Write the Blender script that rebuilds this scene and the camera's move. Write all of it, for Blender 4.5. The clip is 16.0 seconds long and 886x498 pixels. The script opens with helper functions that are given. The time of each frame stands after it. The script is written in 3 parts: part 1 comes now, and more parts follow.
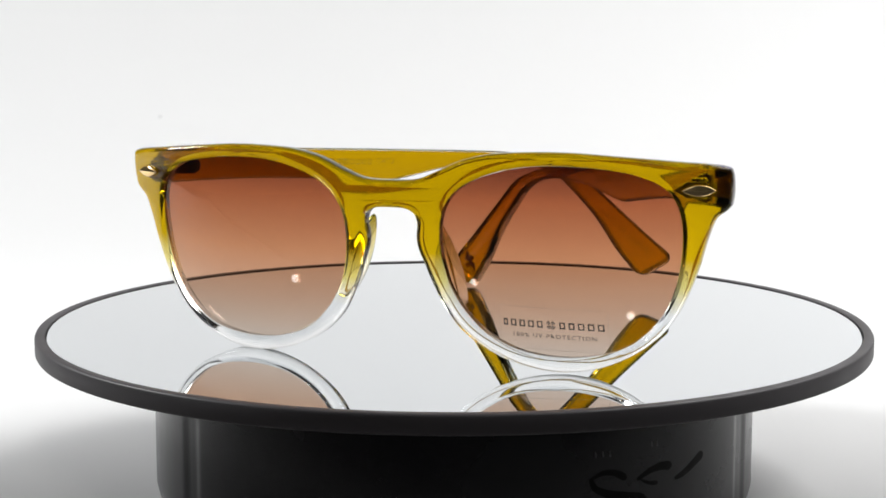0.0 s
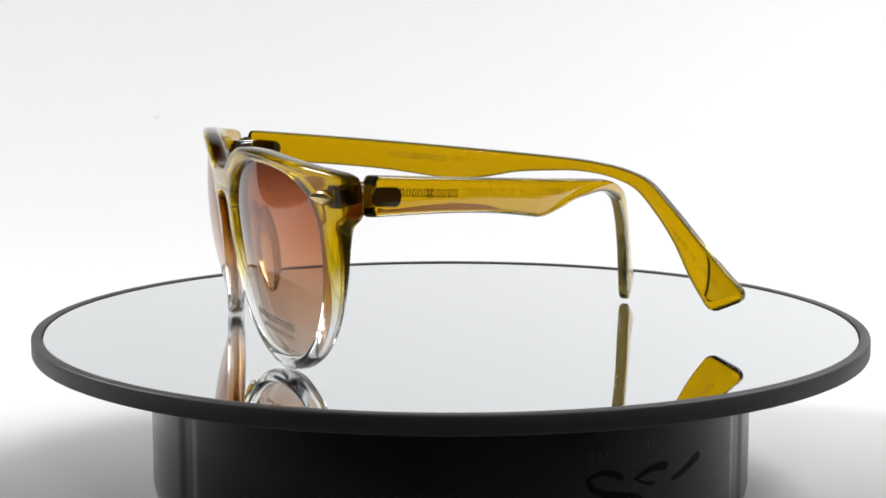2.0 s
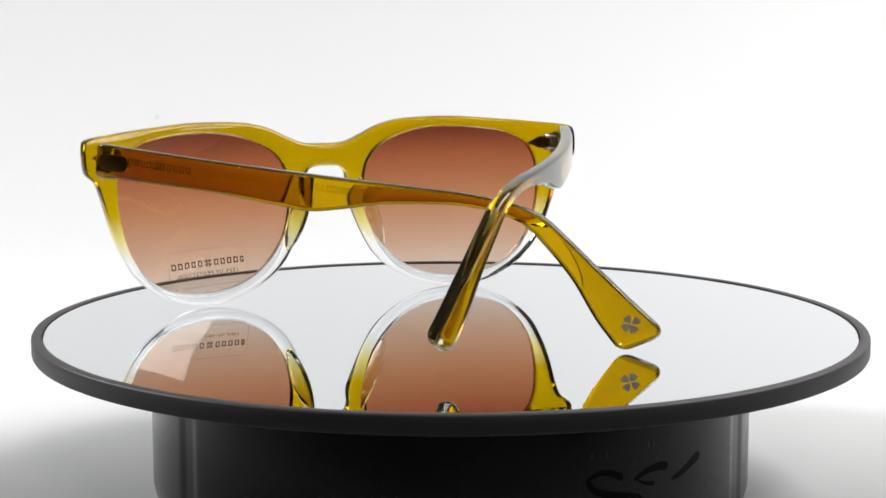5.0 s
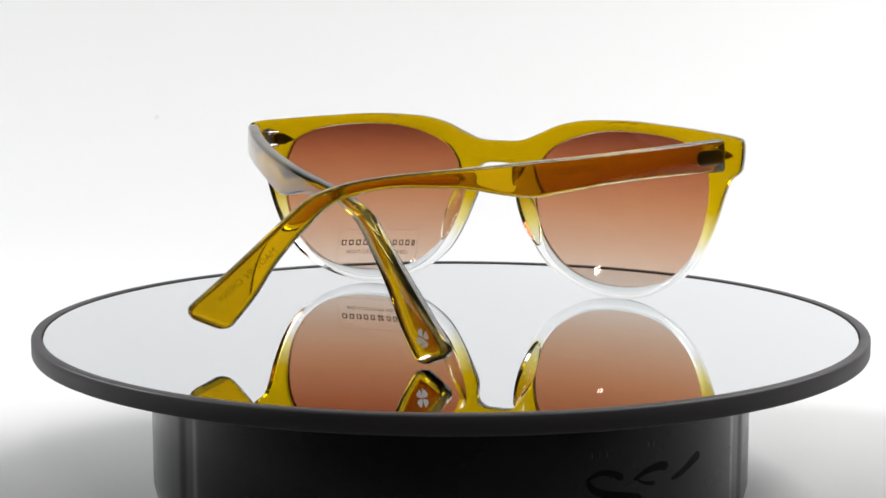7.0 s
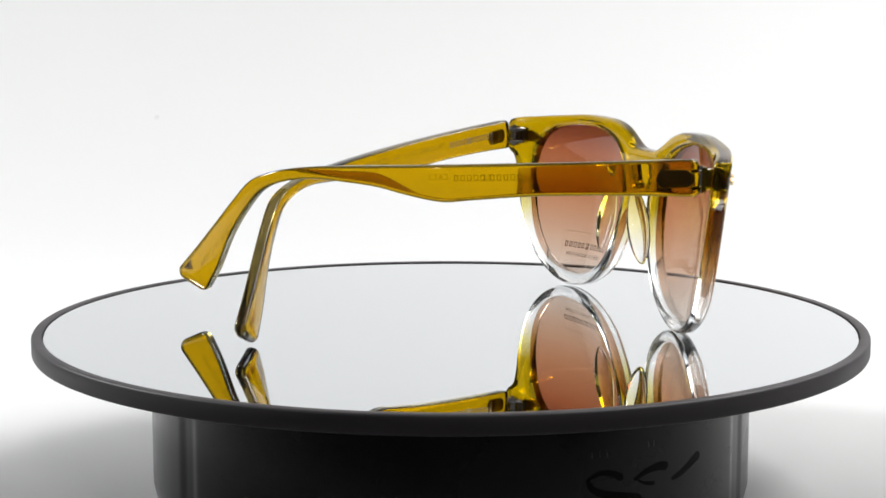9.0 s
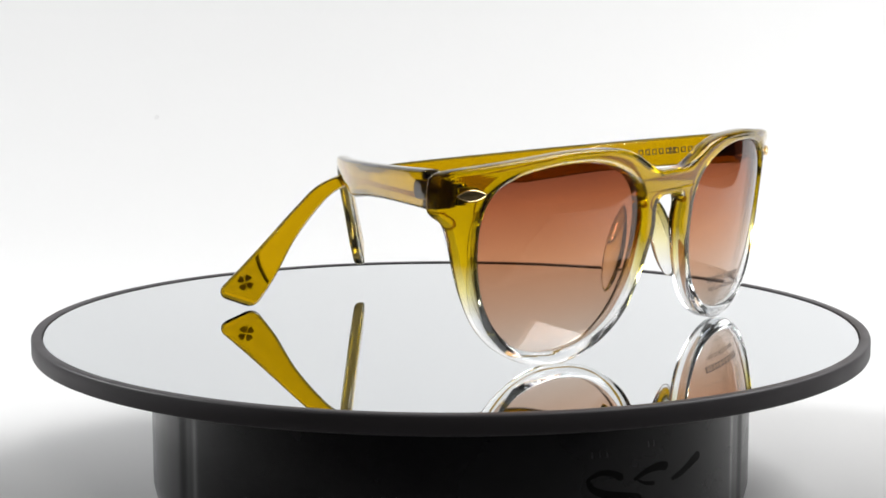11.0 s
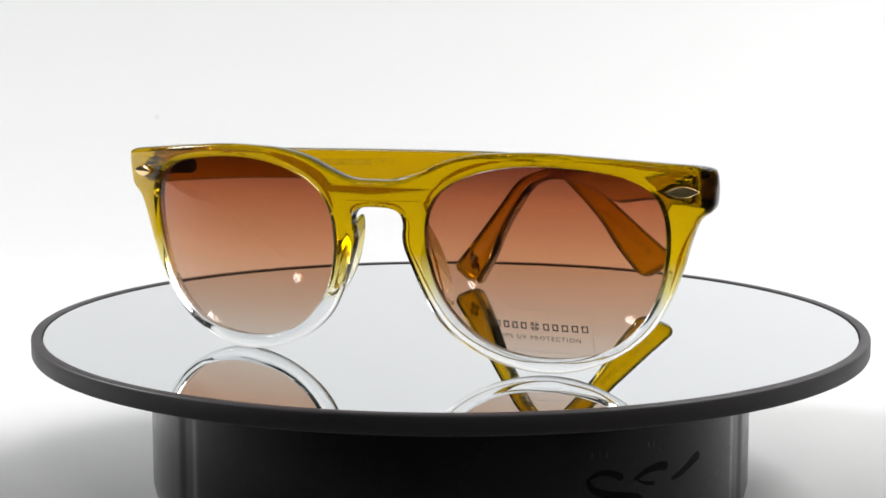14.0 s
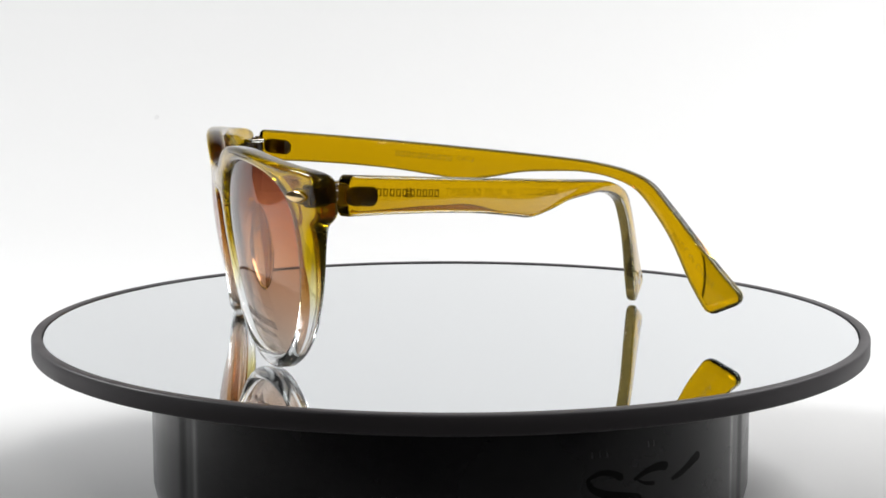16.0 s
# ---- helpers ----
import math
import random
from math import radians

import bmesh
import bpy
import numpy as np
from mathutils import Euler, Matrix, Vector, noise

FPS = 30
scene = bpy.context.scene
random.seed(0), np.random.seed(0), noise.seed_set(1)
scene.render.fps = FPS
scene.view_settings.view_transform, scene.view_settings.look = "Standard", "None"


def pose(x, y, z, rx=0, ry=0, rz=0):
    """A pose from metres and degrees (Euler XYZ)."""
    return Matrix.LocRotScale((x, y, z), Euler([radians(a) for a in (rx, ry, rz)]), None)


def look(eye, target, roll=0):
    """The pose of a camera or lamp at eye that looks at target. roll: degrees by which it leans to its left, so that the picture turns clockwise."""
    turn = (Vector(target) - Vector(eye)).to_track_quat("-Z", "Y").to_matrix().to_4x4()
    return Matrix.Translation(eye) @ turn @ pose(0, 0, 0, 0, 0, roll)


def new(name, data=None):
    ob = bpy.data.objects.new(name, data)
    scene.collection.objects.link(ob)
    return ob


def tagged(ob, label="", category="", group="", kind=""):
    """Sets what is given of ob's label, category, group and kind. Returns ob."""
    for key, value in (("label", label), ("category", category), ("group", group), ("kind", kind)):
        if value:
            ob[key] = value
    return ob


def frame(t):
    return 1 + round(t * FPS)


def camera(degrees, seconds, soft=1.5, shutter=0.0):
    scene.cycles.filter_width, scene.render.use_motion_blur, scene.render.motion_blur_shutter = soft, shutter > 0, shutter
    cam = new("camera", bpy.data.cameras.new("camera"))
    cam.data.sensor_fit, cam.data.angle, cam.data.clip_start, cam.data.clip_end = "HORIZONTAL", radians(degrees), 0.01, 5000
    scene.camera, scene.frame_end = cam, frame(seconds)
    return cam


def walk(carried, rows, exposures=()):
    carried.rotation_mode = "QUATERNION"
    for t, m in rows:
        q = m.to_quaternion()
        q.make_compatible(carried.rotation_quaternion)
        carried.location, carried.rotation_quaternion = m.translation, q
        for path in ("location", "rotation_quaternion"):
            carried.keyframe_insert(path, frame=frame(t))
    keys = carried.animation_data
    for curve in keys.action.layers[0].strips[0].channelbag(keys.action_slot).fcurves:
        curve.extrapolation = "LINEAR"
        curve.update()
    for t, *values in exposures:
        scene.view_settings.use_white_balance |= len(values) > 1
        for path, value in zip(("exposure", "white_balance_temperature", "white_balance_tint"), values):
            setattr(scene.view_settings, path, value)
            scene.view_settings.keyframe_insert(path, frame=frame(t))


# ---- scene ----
# ---------------------------------------------------------------- camera
EYE = Vector((0.0, -0.42050, 0.07710))


def aim(yaw, pitch):
    """A pose at the eye that looks yaw degrees to the right and pitch degrees down."""
    a, b = radians(yaw), radians(pitch)
    return look(EYE, EYE + Vector((math.sin(a) * math.cos(b), math.cos(a) * math.cos(b), -math.sin(b))))


cam = camera(28.49, 16.0, soft=1.6)
walk(cam, [(0.0, aim(-0.358, 7.967)), (0.25, aim(-0.304, 7.958)), (0.5, aim(-0.249, 7.95)), (1.0, aim(-0.249, 7.95)),
           (16.0, aim(-0.249, 7.95))], exposures=[(0.0, 0.0), (16.0, 0.0)])

# ---------------------------------------------------------------- light
world = bpy.data.worlds.new("world")
scene.world = world
world.use_nodes = True
world.node_tree.nodes["Background"].inputs["Color"].default_value = (0.9, 0.95, 1.0, 1)
world.node_tree.nodes["Background"].inputs["Strength"].default_value = 0.05


def area_lamp(name, eye, target, sx, sy, watts, colour):
    data = bpy.data.lights.new(name, "AREA")
    data.shape, data.size, data.size_y, data.energy, data.color = "RECTANGLE", sx, sy, watts, colour
    ob = new(name, data)
    ob.matrix_world = look(eye, target)
    return tagged(ob, "bright white softbox lamp above the paper", "lamp")


area_lamp("softbox_lamp", (0.63, 0.19, 0.75), (-0.02, 0.13, 0.0), 0.68, 0.68, 10.1, (1.0, 0.998, 0.995))
area_lamp("softbox_lamp", (-0.685, 0.15, 0.44), (-0.12, 0.02, 0.0), 0.16, 0.14, 4.15, (0.985, 0.995, 1.0))


def bulb(eye, watts):
    """One of the two small bare bulbs that stand beside the camera and glint in the lenses."""
    data = bpy.data.lights.new("bulb_lamp", "POINT")
    data.energy, data.shadow_soft_size, data.color = watts, 0.018, (1.0, 0.98, 0.95)
    ob = new("bulb_lamp", data)
    ob.location = eye
    tagged(ob, "small bright bulb beside the camera", "lamp")


bulb((-0.65, -0.52, 0.40), 0.6)
bulb((0.09, -0.80, 0.49), 1.5)

# ---------------------------------------------------------------- materials


def material(name, colour=(0.8, 0.8, 0.8), rough=0.5, metal=0.0, **more):
    m = bpy.data.materials.new(name)
    m.use_nodes = True
    b = m.node_tree.nodes["Principled BSDF"]
    b.inputs["Base Color"].default_value = (*colour, 1)
    b.inputs["Roughness"].default_value = rough
    b.inputs["Metallic"].default_value = metal
    for key, value in more.items():
        b.inputs[key.replace("_", " ")].default_value = value
    return m


def nodes_of(m):
    return m.node_tree.nodes, m.node_tree.links, m.node_tree.nodes["Principled BSDF"]


def noise_bump(m, scale, strength, distance, detail=4.0):
    """Fine relief from noise in object space."""
    n, l, b = nodes_of(m)
    c = n.new("ShaderNodeTexCoord")
    t = n.new("ShaderNodeTexNoise")
    t.inputs["Scale"].default_value, t.inputs["Detail"].default_value = scale, detail
    u = n.new("ShaderNodeBump")
    u.inputs["Strength"].default_value, u.inputs["Distance"].default_value = strength, distance
    l.new(c.outputs["Object"], t.inputs["Vector"])
    l.new(t.outputs["Fac"], u.inputs["Height"])
    l.new(u.outputs["Normal"], b.inputs["Normal"])
    return t


def noise_rough(m, scale, low, high):
    n, l, b = nodes_of(m)
    c = n.new("ShaderNodeTexCoord")
    t = n.new("ShaderNodeTexNoise")
    t.inputs["Scale"].default_value, t.inputs["Detail"].default_value = scale, 5.0
    r = n.new("ShaderNodeMapRange")
    r.inputs["From Min"].default_value, r.inputs["From Max"].default_value = 0.3, 0.7
    r.inputs["To Min"].default_value, r.inputs["To Max"].default_value = low, high
    l.new(c.outputs["Object"], t.inputs["Vector"])
    l.new(t.outputs["Fac"], r.inputs["Value"])
    l.new(r.outputs["Result"], b.inputs["Roughness"])


def height_ramp(m, stops):
    """A colour ramp over the height above the mirror, in millimetres, divided by 50."""
    n, l, b = nodes_of(m)
    c = n.new("ShaderNodeTexCoord")
    s = n.new("ShaderNodeSeparateXYZ")
    k = n.new("ShaderNodeMath")
    k.operation = "MULTIPLY"
    k.inputs[1].default_value = 20.0
    r = n.new("ShaderNodeValToRGB")
    while len(r.color_ramp.elements) < len(stops):
        r.color_ramp.elements.new(0.5)
    for e, (at, colour) in zip(r.color_ramp.elements, stops):
        e.position, e.color = at / 50.0, (*colour, 1)
    l.new(c.outputs["Object"], s.inputs["Vector"])
    l.new(s.outputs["Z"], k.inputs[0])
    l.new(k.outputs["Value"], r.inputs["Fac"])
    return r


OLIVE = (0.55, 0.320, 0.002)
OLIVE_FRONT = (0.50, 0.312, 0.0005)
CLEAR = (0.97, 0.975, 0.975)

paper = material("white_paper", (0.84, 0.84, 0.84), 0.75)
noise_bump(paper, 60.0, 0.05, 0.002)
smudge = material("smudge", (0.5, 0.49, 0.49), 0.8, Alpha=0.08)
table_top = material("dark_table_top", (0.03, 0.03, 0.032), 0.6)
noise_bump(table_top, 20.0, 0.1, 0.001)
wall_paint = material("dim_wall_paint", (0.25, 0.25, 0.25), 0.8)
# The ceiling is out of view; its white is added to fill shadows.
bounce_ceiling_paint = material("white_bounce_ceiling_paint", (0.8, 0.8, 0.79), 0.8)
noise_bump(bounce_ceiling_paint, 12.0, 0.1, 0.002)
noise_bump(wall_paint, 12.0, 0.1, 0.002)

rim_plastic = material("rim_black_plastic", (0.050, 0.045, 0.049), 0.25)
noise_bump(rim_plastic, 900.0, 0.05, 0.0002)
noise_rough(rim_plastic, 60.0, 0.46, 0.56)
base_plastic = material("base_black_plastic", (0.009, 0.0085, 0.011), 0.2, Specular_IOR_Level=0.36)
noise_rough(base_plastic, 38.0, 0.12, 0.36)
noise_bump(base_plastic, 35.0, 0.03, 0.0005)
marker_ink = material("marker_ink", (0.0015, 0.0015, 0.0015), 0.55, Specular_IOR_Level=0.15)
faint_print = material("faint_print", (0.03, 0.03, 0.033), 0.3)
mirror_glass = material("mirror_glass", (0.83, 0.857, 0.88), 0.0, 1.0)
mirror_edge = material("mirror_edge", (0.02, 0.02, 0.02), 0.3)

frame_plastic = material("gradient_frame_plastic", OLIVE, 0.075, 0.0, IOR=1.37, Transmission_Weight=1.0)
_n, _l, _b = nodes_of(frame_plastic)
_l.new(height_ramp(frame_plastic, [(12.5, CLEAR), (18.5, (0.83, 0.73, 0.26)), (24.5, (0.58, 0.38, 0.002)), (36.0, OLIVE_FRONT)]).outputs["Color"], _b.inputs["Base Color"])
pad_plastic = material("clear_pad_plastic", CLEAR, 0.06, 0.0, IOR=1.37, Transmission_Weight=1.0)
_n, _l, _b = nodes_of(pad_plastic)
_l.new(height_ramp(pad_plastic, [(15.0, CLEAR), (22.5, (0.88, 0.81, 0.46)), (31.0, (0.58, 0.40, 0.01))]).outputs["Color"], _b.inputs["Base Color"])
temple_plastic = material("olive_temple_plastic", OLIVE, 0.03, 0.0, IOR=1.47, Transmission_Weight=1.0)

noise_bump(frame_plastic, 70.0, 0.12, 0.0010, 1.0)
noise_bump(temple_plastic, 55.0, 0.15, 0.0010, 1.0)
# Darkening painted into the cut edges: their colour stands in for light lost inside.
edge_shade_plastic = material("gradient_edge_shade_plastic", (0.5, 0.4, 0.1), 0.075, 0.0, IOR=1.37, Transmission_Weight=1.0)
_n, _l, _b = nodes_of(edge_shade_plastic)
_l.new(height_ramp(edge_shade_plastic, [(12.5, (0.96, 0.965, 0.96)), (19.5, (0.76, 0.69, 0.34)), (26.0, (0.29, 0.20, 0.012)), (36.0, (0.23, 0.155, 0.006))]).outputs["Color"], _b.inputs["Base Color"])
temple_edge_shade = material("olive_edge_shade_plastic", (0.16, 0.12, 0.035), 0.04, 0.0, IOR=1.47, Transmission_Weight=1.0)

# The lenses tint what is seen through them, darker towards the top, and reflect at their faces.
lens_tint = material("brown_gradient_lens")
_n, _l, _b = nodes_of(lens_tint)
_r = height_ramp(lens_tint, [(3.0, (0.83, 0.755, 0.695)), (13.0, (0.775, 0.615, 0.51)), (24.0, (0.725, 0.485, 0.345)), (36.0, (0.61, 0.335, 0.215)), (43.0, (0.42, 0.205, 0.14))])
_t = _n.new("ShaderNodeBsdfTransparent")
_g = _n.new("ShaderNodeBsdfGlossy")
_g.inputs["Roughness"].default_value = 0.01
_w = _n.new("ShaderNodeLayerWeight")
_p = _n.new("ShaderNodeMath")
_p.operation = "POWER"
_p.inputs[1].default_value = 5.0
_f = _n.new("ShaderNodeMapRange")
_f.inputs["To Min"].default_value, _f.inputs["To Max"].default_value = 0.035, 1.0
_l.new(_w.outputs["Facing"], _p.inputs[0])
_l.new(_p.outputs["Value"], _f.inputs["Value"])
_m = _n.new("ShaderNodeMixShader")
_l.new(_r.outputs["Color"], _t.inputs["Color"])
_l.new(_f.outputs["Result"], _m.inputs["Fac"])
_l.new(_t.outputs["BSDF"], _m.inputs[1])
_l.new(_g.outputs["BSDF"], _m.inputs[2])
_l.new(_m.outputs["Shader"], _n["Material Output"].inputs["Surface"])

gold = material("gold_metal", (0.85, 0.62, 0.30), 0.16, 1.0)
noise_rough(gold, 700.0, 0.10, 0.24)
hinge_metal = material("hinge_metal", (0.66, 0.64, 0.60), 0.18, 1.0)
hinge_dark = material("dark_hinge_plate", (0.17, 0.13, 0.06), 0.32, 0.8)
grey_ink = material("grey_ink", (0.13, 0.11, 0.10), 0.5, Alpha=0.62)
olive_ink = material("olive_ink", (0.24, 0.17, 0.04), 0.5, Alpha=0.22)
etch = material("etched_line", (0.60, 0.57, 0.53), 0.4, Alpha=0.28)
silver_ink = material("silver_ink", (0.52, 0.50, 0.45), 0.35, 0.8, Alpha=0.75)
clover_ink = material("clover_ink", (0.42, 0.42, 0.41), 0.4, 0.6, Alpha=0.9)

# ---------------------------------------------------------------- mesh helpers


def finish(mesh, mat, smooth=True):
    mesh.materials.clear()
    mesh.materials.append(mat)
    if smooth:
        mesh.polygons.foreach_set("use_smooth", [True] * len(mesh.polygons))
    return mesh


def part(name, bm, mat, parent=None, label="", smooth=True):
    """Links a bmesh (or a mesh) as one object under its thing or part."""
    if isinstance(bm, bpy.types.Mesh):
        mesh = bm
    else:
        mesh = bpy.data.meshes.new(name)
        bmesh.ops.recalc_face_normals(bm, faces=bm.faces)
        bm.to_mesh(mesh)
        bm.free()
    ob = new(name, finish(mesh, mat, smooth))
    if name.startswith("printed"):
        tagged(ob, kind="stuff")
    if parent:
        ob.parent = parent
    return tagged(ob, label)


def sharpen(mesh, degrees):
    """Marks edges sharper than the angle, so that smooth shading stops there."""
    bm = bmesh.new()
    bm.from_mesh(mesh)
    for e in bm.edges:
        e.smooth = not (e.is_manifold and e.calc_face_angle(0.0) > radians(degrees))
    bm.to_mesh(mesh)
    bm.free()
    return mesh


def spline(points, steps, closed=True):
    """A smooth line (centripetal Catmull-Rom) through the control points. A point given twice is a corner."""
    n, out = len(points), []
    spans = n if closed else n - 1
    for i in range(spans):
        q = [Vector(points[(i + k) % n] if closed else points[min(max(i + k, 0), n - 1)]) for k in (-1, 0, 1, 2)]
        if (q[2] - q[1]).length < 1e-9:
            continue
        if (q[1] - q[0]).length < 1e-9:
            q[0] = q[1] * 2 - q[2]
        if (q[3] - q[2]).length < 1e-9:
            q[3] = q[2] * 2 - q[1]
        ts = [0.0]
        for k in range(3):
            ts.append(ts[-1] + max((q[k + 1] - q[k]).length, 1e-9) ** 0.5)
        for s in range(steps):
            t = ts[1] + (ts[2] - ts[1]) * s / steps
            a = [q[k] * ((ts[k + 1] - t) / (ts[k + 1] - ts[k])) + q[k + 1] * ((t - ts[k]) / (ts[k + 1] - ts[k])) for k in range(3)]
            b = [a[k] * ((ts[k + 2] - t) / (ts[k + 2] - ts[k])) + a[k + 1] * ((t - ts[k]) / (ts[k + 2] - ts[k])) for k in range(2)]
            out.append(b[0] * ((ts[2] - t) / (ts[2] - ts[1])) + b[1] * ((t - ts[1]) / (ts[2] - ts[1])))
    if not closed:
        out.append(Vector(points[-1]))
    return out


def slab(outlines, thick, bevel, rounds=3):
    """A mesh from flat outlines in x and y (the first is the edge, the others are holes), thick along z, with rounded edges."""
    data = bpy.data.curves.new("outline", "CURVE")
    data.dimensions, data.fill_mode = "2D", "BOTH"
    data.extrude, data.bevel_depth, data.bevel_resolution, data.offset = thick / 2 - bevel, bevel, rounds, -bevel
    for line in outlines:
        s = data.splines.new("POLY")
        s.points.add(len(line) - 1)
        for p, v in zip(s.points, line):
            p.co = (v[0], v[1], 0, 1)
        s.use_cyclic_u = True
    ob = new("outline", data)
    bpy.context.view_layer.update()
    mesh = bpy.data.meshes.new_from_object(ob.evaluated_get(bpy.context.evaluated_depsgraph_get()))
    bpy.data.objects.remove(ob)
    bm = bmesh.new()
    bm.from_mesh(mesh)
    bmesh.ops.remove_doubles(bm, verts=bm.verts, dist=2e-6)
    bmesh.ops.recalc_face_normals(bm, faces=bm.faces)
    bm.to_mesh(mesh)
    bm.free()
    return mesh


def lettering(text, height, spacing=1.0):
    """A flat mesh of a line of writing, centred, in x and y."""
    data = bpy.data.curves.new("writing", "FONT")
    data.body, data.size, data.align_x, data.align_y = text, height / 0.7, "CENTER", "CENTER"
    data.extrude, data.resolution_u, data.space_character = 0.00002, 3, spacing
    ob = new("writing", data)
    bpy.context.view_layer.update()
    mesh = bpy.data.meshes.new_from_object(ob.evaluated_get(bpy.context.evaluated_depsgraph_get()))
    bpy.data.objects.remove(ob)
    return mesh


def frames(widths, height, gap, stroke):
    """Plain hollow boxes in a row, centred, in x and y, each drawn with a thin stroke."""
    bm = bmesh.new()
    x = -(sum(widths) + gap * (len(widths) - 1)) / 2
    for w in widths:
        for cx, cy, bw, bh in ((0, (height - stroke) / 2, w, stroke), (0, (stroke - height) / 2, w, stroke),
                               ((stroke - w) / 2, 0, stroke, height - 2 * stroke), ((w - stroke) / 2, 0, stroke, height - 2 * stroke)):
            bmesh.ops.create_cube(bm, size=1.0, matrix=Matrix.Translation((x + w / 2 + cx, cy, 0)) @ Matrix.Diagonal((bw, bh, 0.00004, 1)))
        x += w + gap
    mesh = bpy.data.meshes.new("frames")
    bm.to_mesh(mesh)
    bm.free()
    return mesh


def clover(size):
    """A four-leaved mark with a short stem, in x and y."""
    bm = bmesh.new()
    for k in range(4):
        a = radians(45 + 90 * k)
        ring = []
        for j in range(18):
            b = 2 * math.pi * j / 18
            r = size * 0.25 * (1 - 0.30 * max(0.0, math.cos(b)) ** 8)
            u, v = size * 0.36 + r * math.cos(b) * 1.1, r * math.sin(b) * (0.9 + 0.35 * math.cos(b))
            ring.append(bm.verts.new((u * math.cos(a) - v * math.sin(a), u * math.sin(a) + v * math.cos(a), 0)))
        bm.faces.new(ring)
    stem = [bm.verts.new(p) for p in ((-0.03 * size, 0, 0), (0.03 * size, 0, 0), (0.10 * size, -0.62 * size, 0), (0.03 * size, -0.64 * size, 0))]
    bm.faces.new(stem)
    mesh = bpy.data.meshes.new("clover")
    bm.to_mesh(mesh)
    bm.free()
    return mesh


def step(a, b, v):
    t = min(max((v - a) / (b - a), 0.0), 1.0)
    return t * t * (3 - 2 * t)


def lathe(profile, segments=160):
    """A solid turned round z from (radius, height) pairs."""
    bm = bmesh.new()
    rings = []
    for r, z in profile:
        if r < 1e-7:
            rings.append([bm.verts.new((0, 0, z))])
        else:
            rings.append([bm.verts.new((r * math.cos(2 * math.pi * k / segments), r * math.sin(2 * math.pi * k / segments), z)) for k in range(segments)])
    for a, b in zip(rings, rings[1:]):
        for k in range(segments):
            j = (k + 1) % segments
            if len(a) == 1:
                bm.faces.new((a[0], b[k], b[j]))
            elif len(b) == 1:
                bm.faces.new((a[k], a[j], b[0]))
            else:
                bm.faces.new((a[k], a[j], b[j], b[k]))
    return bm


# ---------------------------------------------------------------- the setting
FLOOR = -0.0404


def build_sweep():
    """A sheet of white paper that lies on the table and rises behind in one curve."""
    line = [(-0.13, 0.0), (0.1, 0.0), (0.42, 0.0)]
    line += [(0.42 + 0.25 * math.sin(radians(a)), 0.25 - 0.25 * math.cos(radians(a))) for a in range(5, 91, 5)]
    line += [(0.67, 0.5), (0.67, 0.95)]
    bm = bmesh.new()
    xs = [-0.63 + 0.07 * k for k in range(19)]
    line += [(y + 0.0006, z - 0.0006) for y, z in line[::-1]]
    rows = [[bm.verts.new((x, y, FLOOR + z)) for x in xs] for y, z in line]
    for a, b in zip(rows, rows[1:] + rows[:1]):
        for k in range(len(xs) - 1):
            bm.faces.new((a[k], a[k + 1], b[k + 1], b[k]))
    tagged(part("backdrop", bm, paper), "seamless white paper sweep behind and under the turntable", "backdrop", kind="structure")


def build_room():
    """Dim walls and floor that close the place, and an unseen white ceiling for bounce light."""
    def box(name, lo, hi, label, mat=wall_paint):
        bm = bmesh.new()
        size = [b - a for a, b in zip(lo, hi)]
        mid = [(b + a) / 2 for a, b in zip(lo, hi)]
        bmesh.ops.create_cube(bm, size=1.0, matrix=Matrix.Translation(mid) @ Matrix.Diagonal((*size, 1)))
        tagged(part(name, bm, mat, smooth=False), label, name.split("_")[0], kind="structure")
    box("wall_north", (-2, 1.6, -0.8), (2, 1.7, 1.7), "dim grey painted wall behind the paper")
    box("wall_south", (-2, -2.1, -0.8), (2, -2.0, 1.7), "dim grey painted wall behind the camera")
    box("wall_west", (-2.1, -2, -0.8), (-2, 1.6, 1.7), "dim grey painted side wall")
    box("wall_east", (2, -2, -0.8), (2.1, 1.6, 1.7), "dim grey painted side wall")
    box("ceiling", (-2, -2, 1.7), (2, 1.6, 1.8), "unseen white ceiling added to bounce light down", bounce_ceiling_paint)
    box("floor", (-2, -2, -0.9), (2, 1.6, -0.8), "dim grey floor")
    box("table", (-0.95, -0.8, FLOOR - 0.035), (0.95, 0.75, FLOOR - 0.0012), "dark table top under the white paper", table_top)


build_sweep()
build_room()
bm = bmesh.new()
bmesh.ops.create_circle(bm, cap_ends=True, segments=16, radius=0.0014)
speck = part("speck", bm, smudge, bpy.data.objects["backdrop"], "faint grey speck on the paper")
speck.matrix_basis = Matrix.Translation((-0.1675, 0.5744, 0.0139)) @ pose(0, 0, 0, 37.5, 0, 0) @ Matrix.Diagonal((1, 1.4, 1, 1))

# ---------------------------------------------------------------- the turntable
PLATTER_R = 0.1000


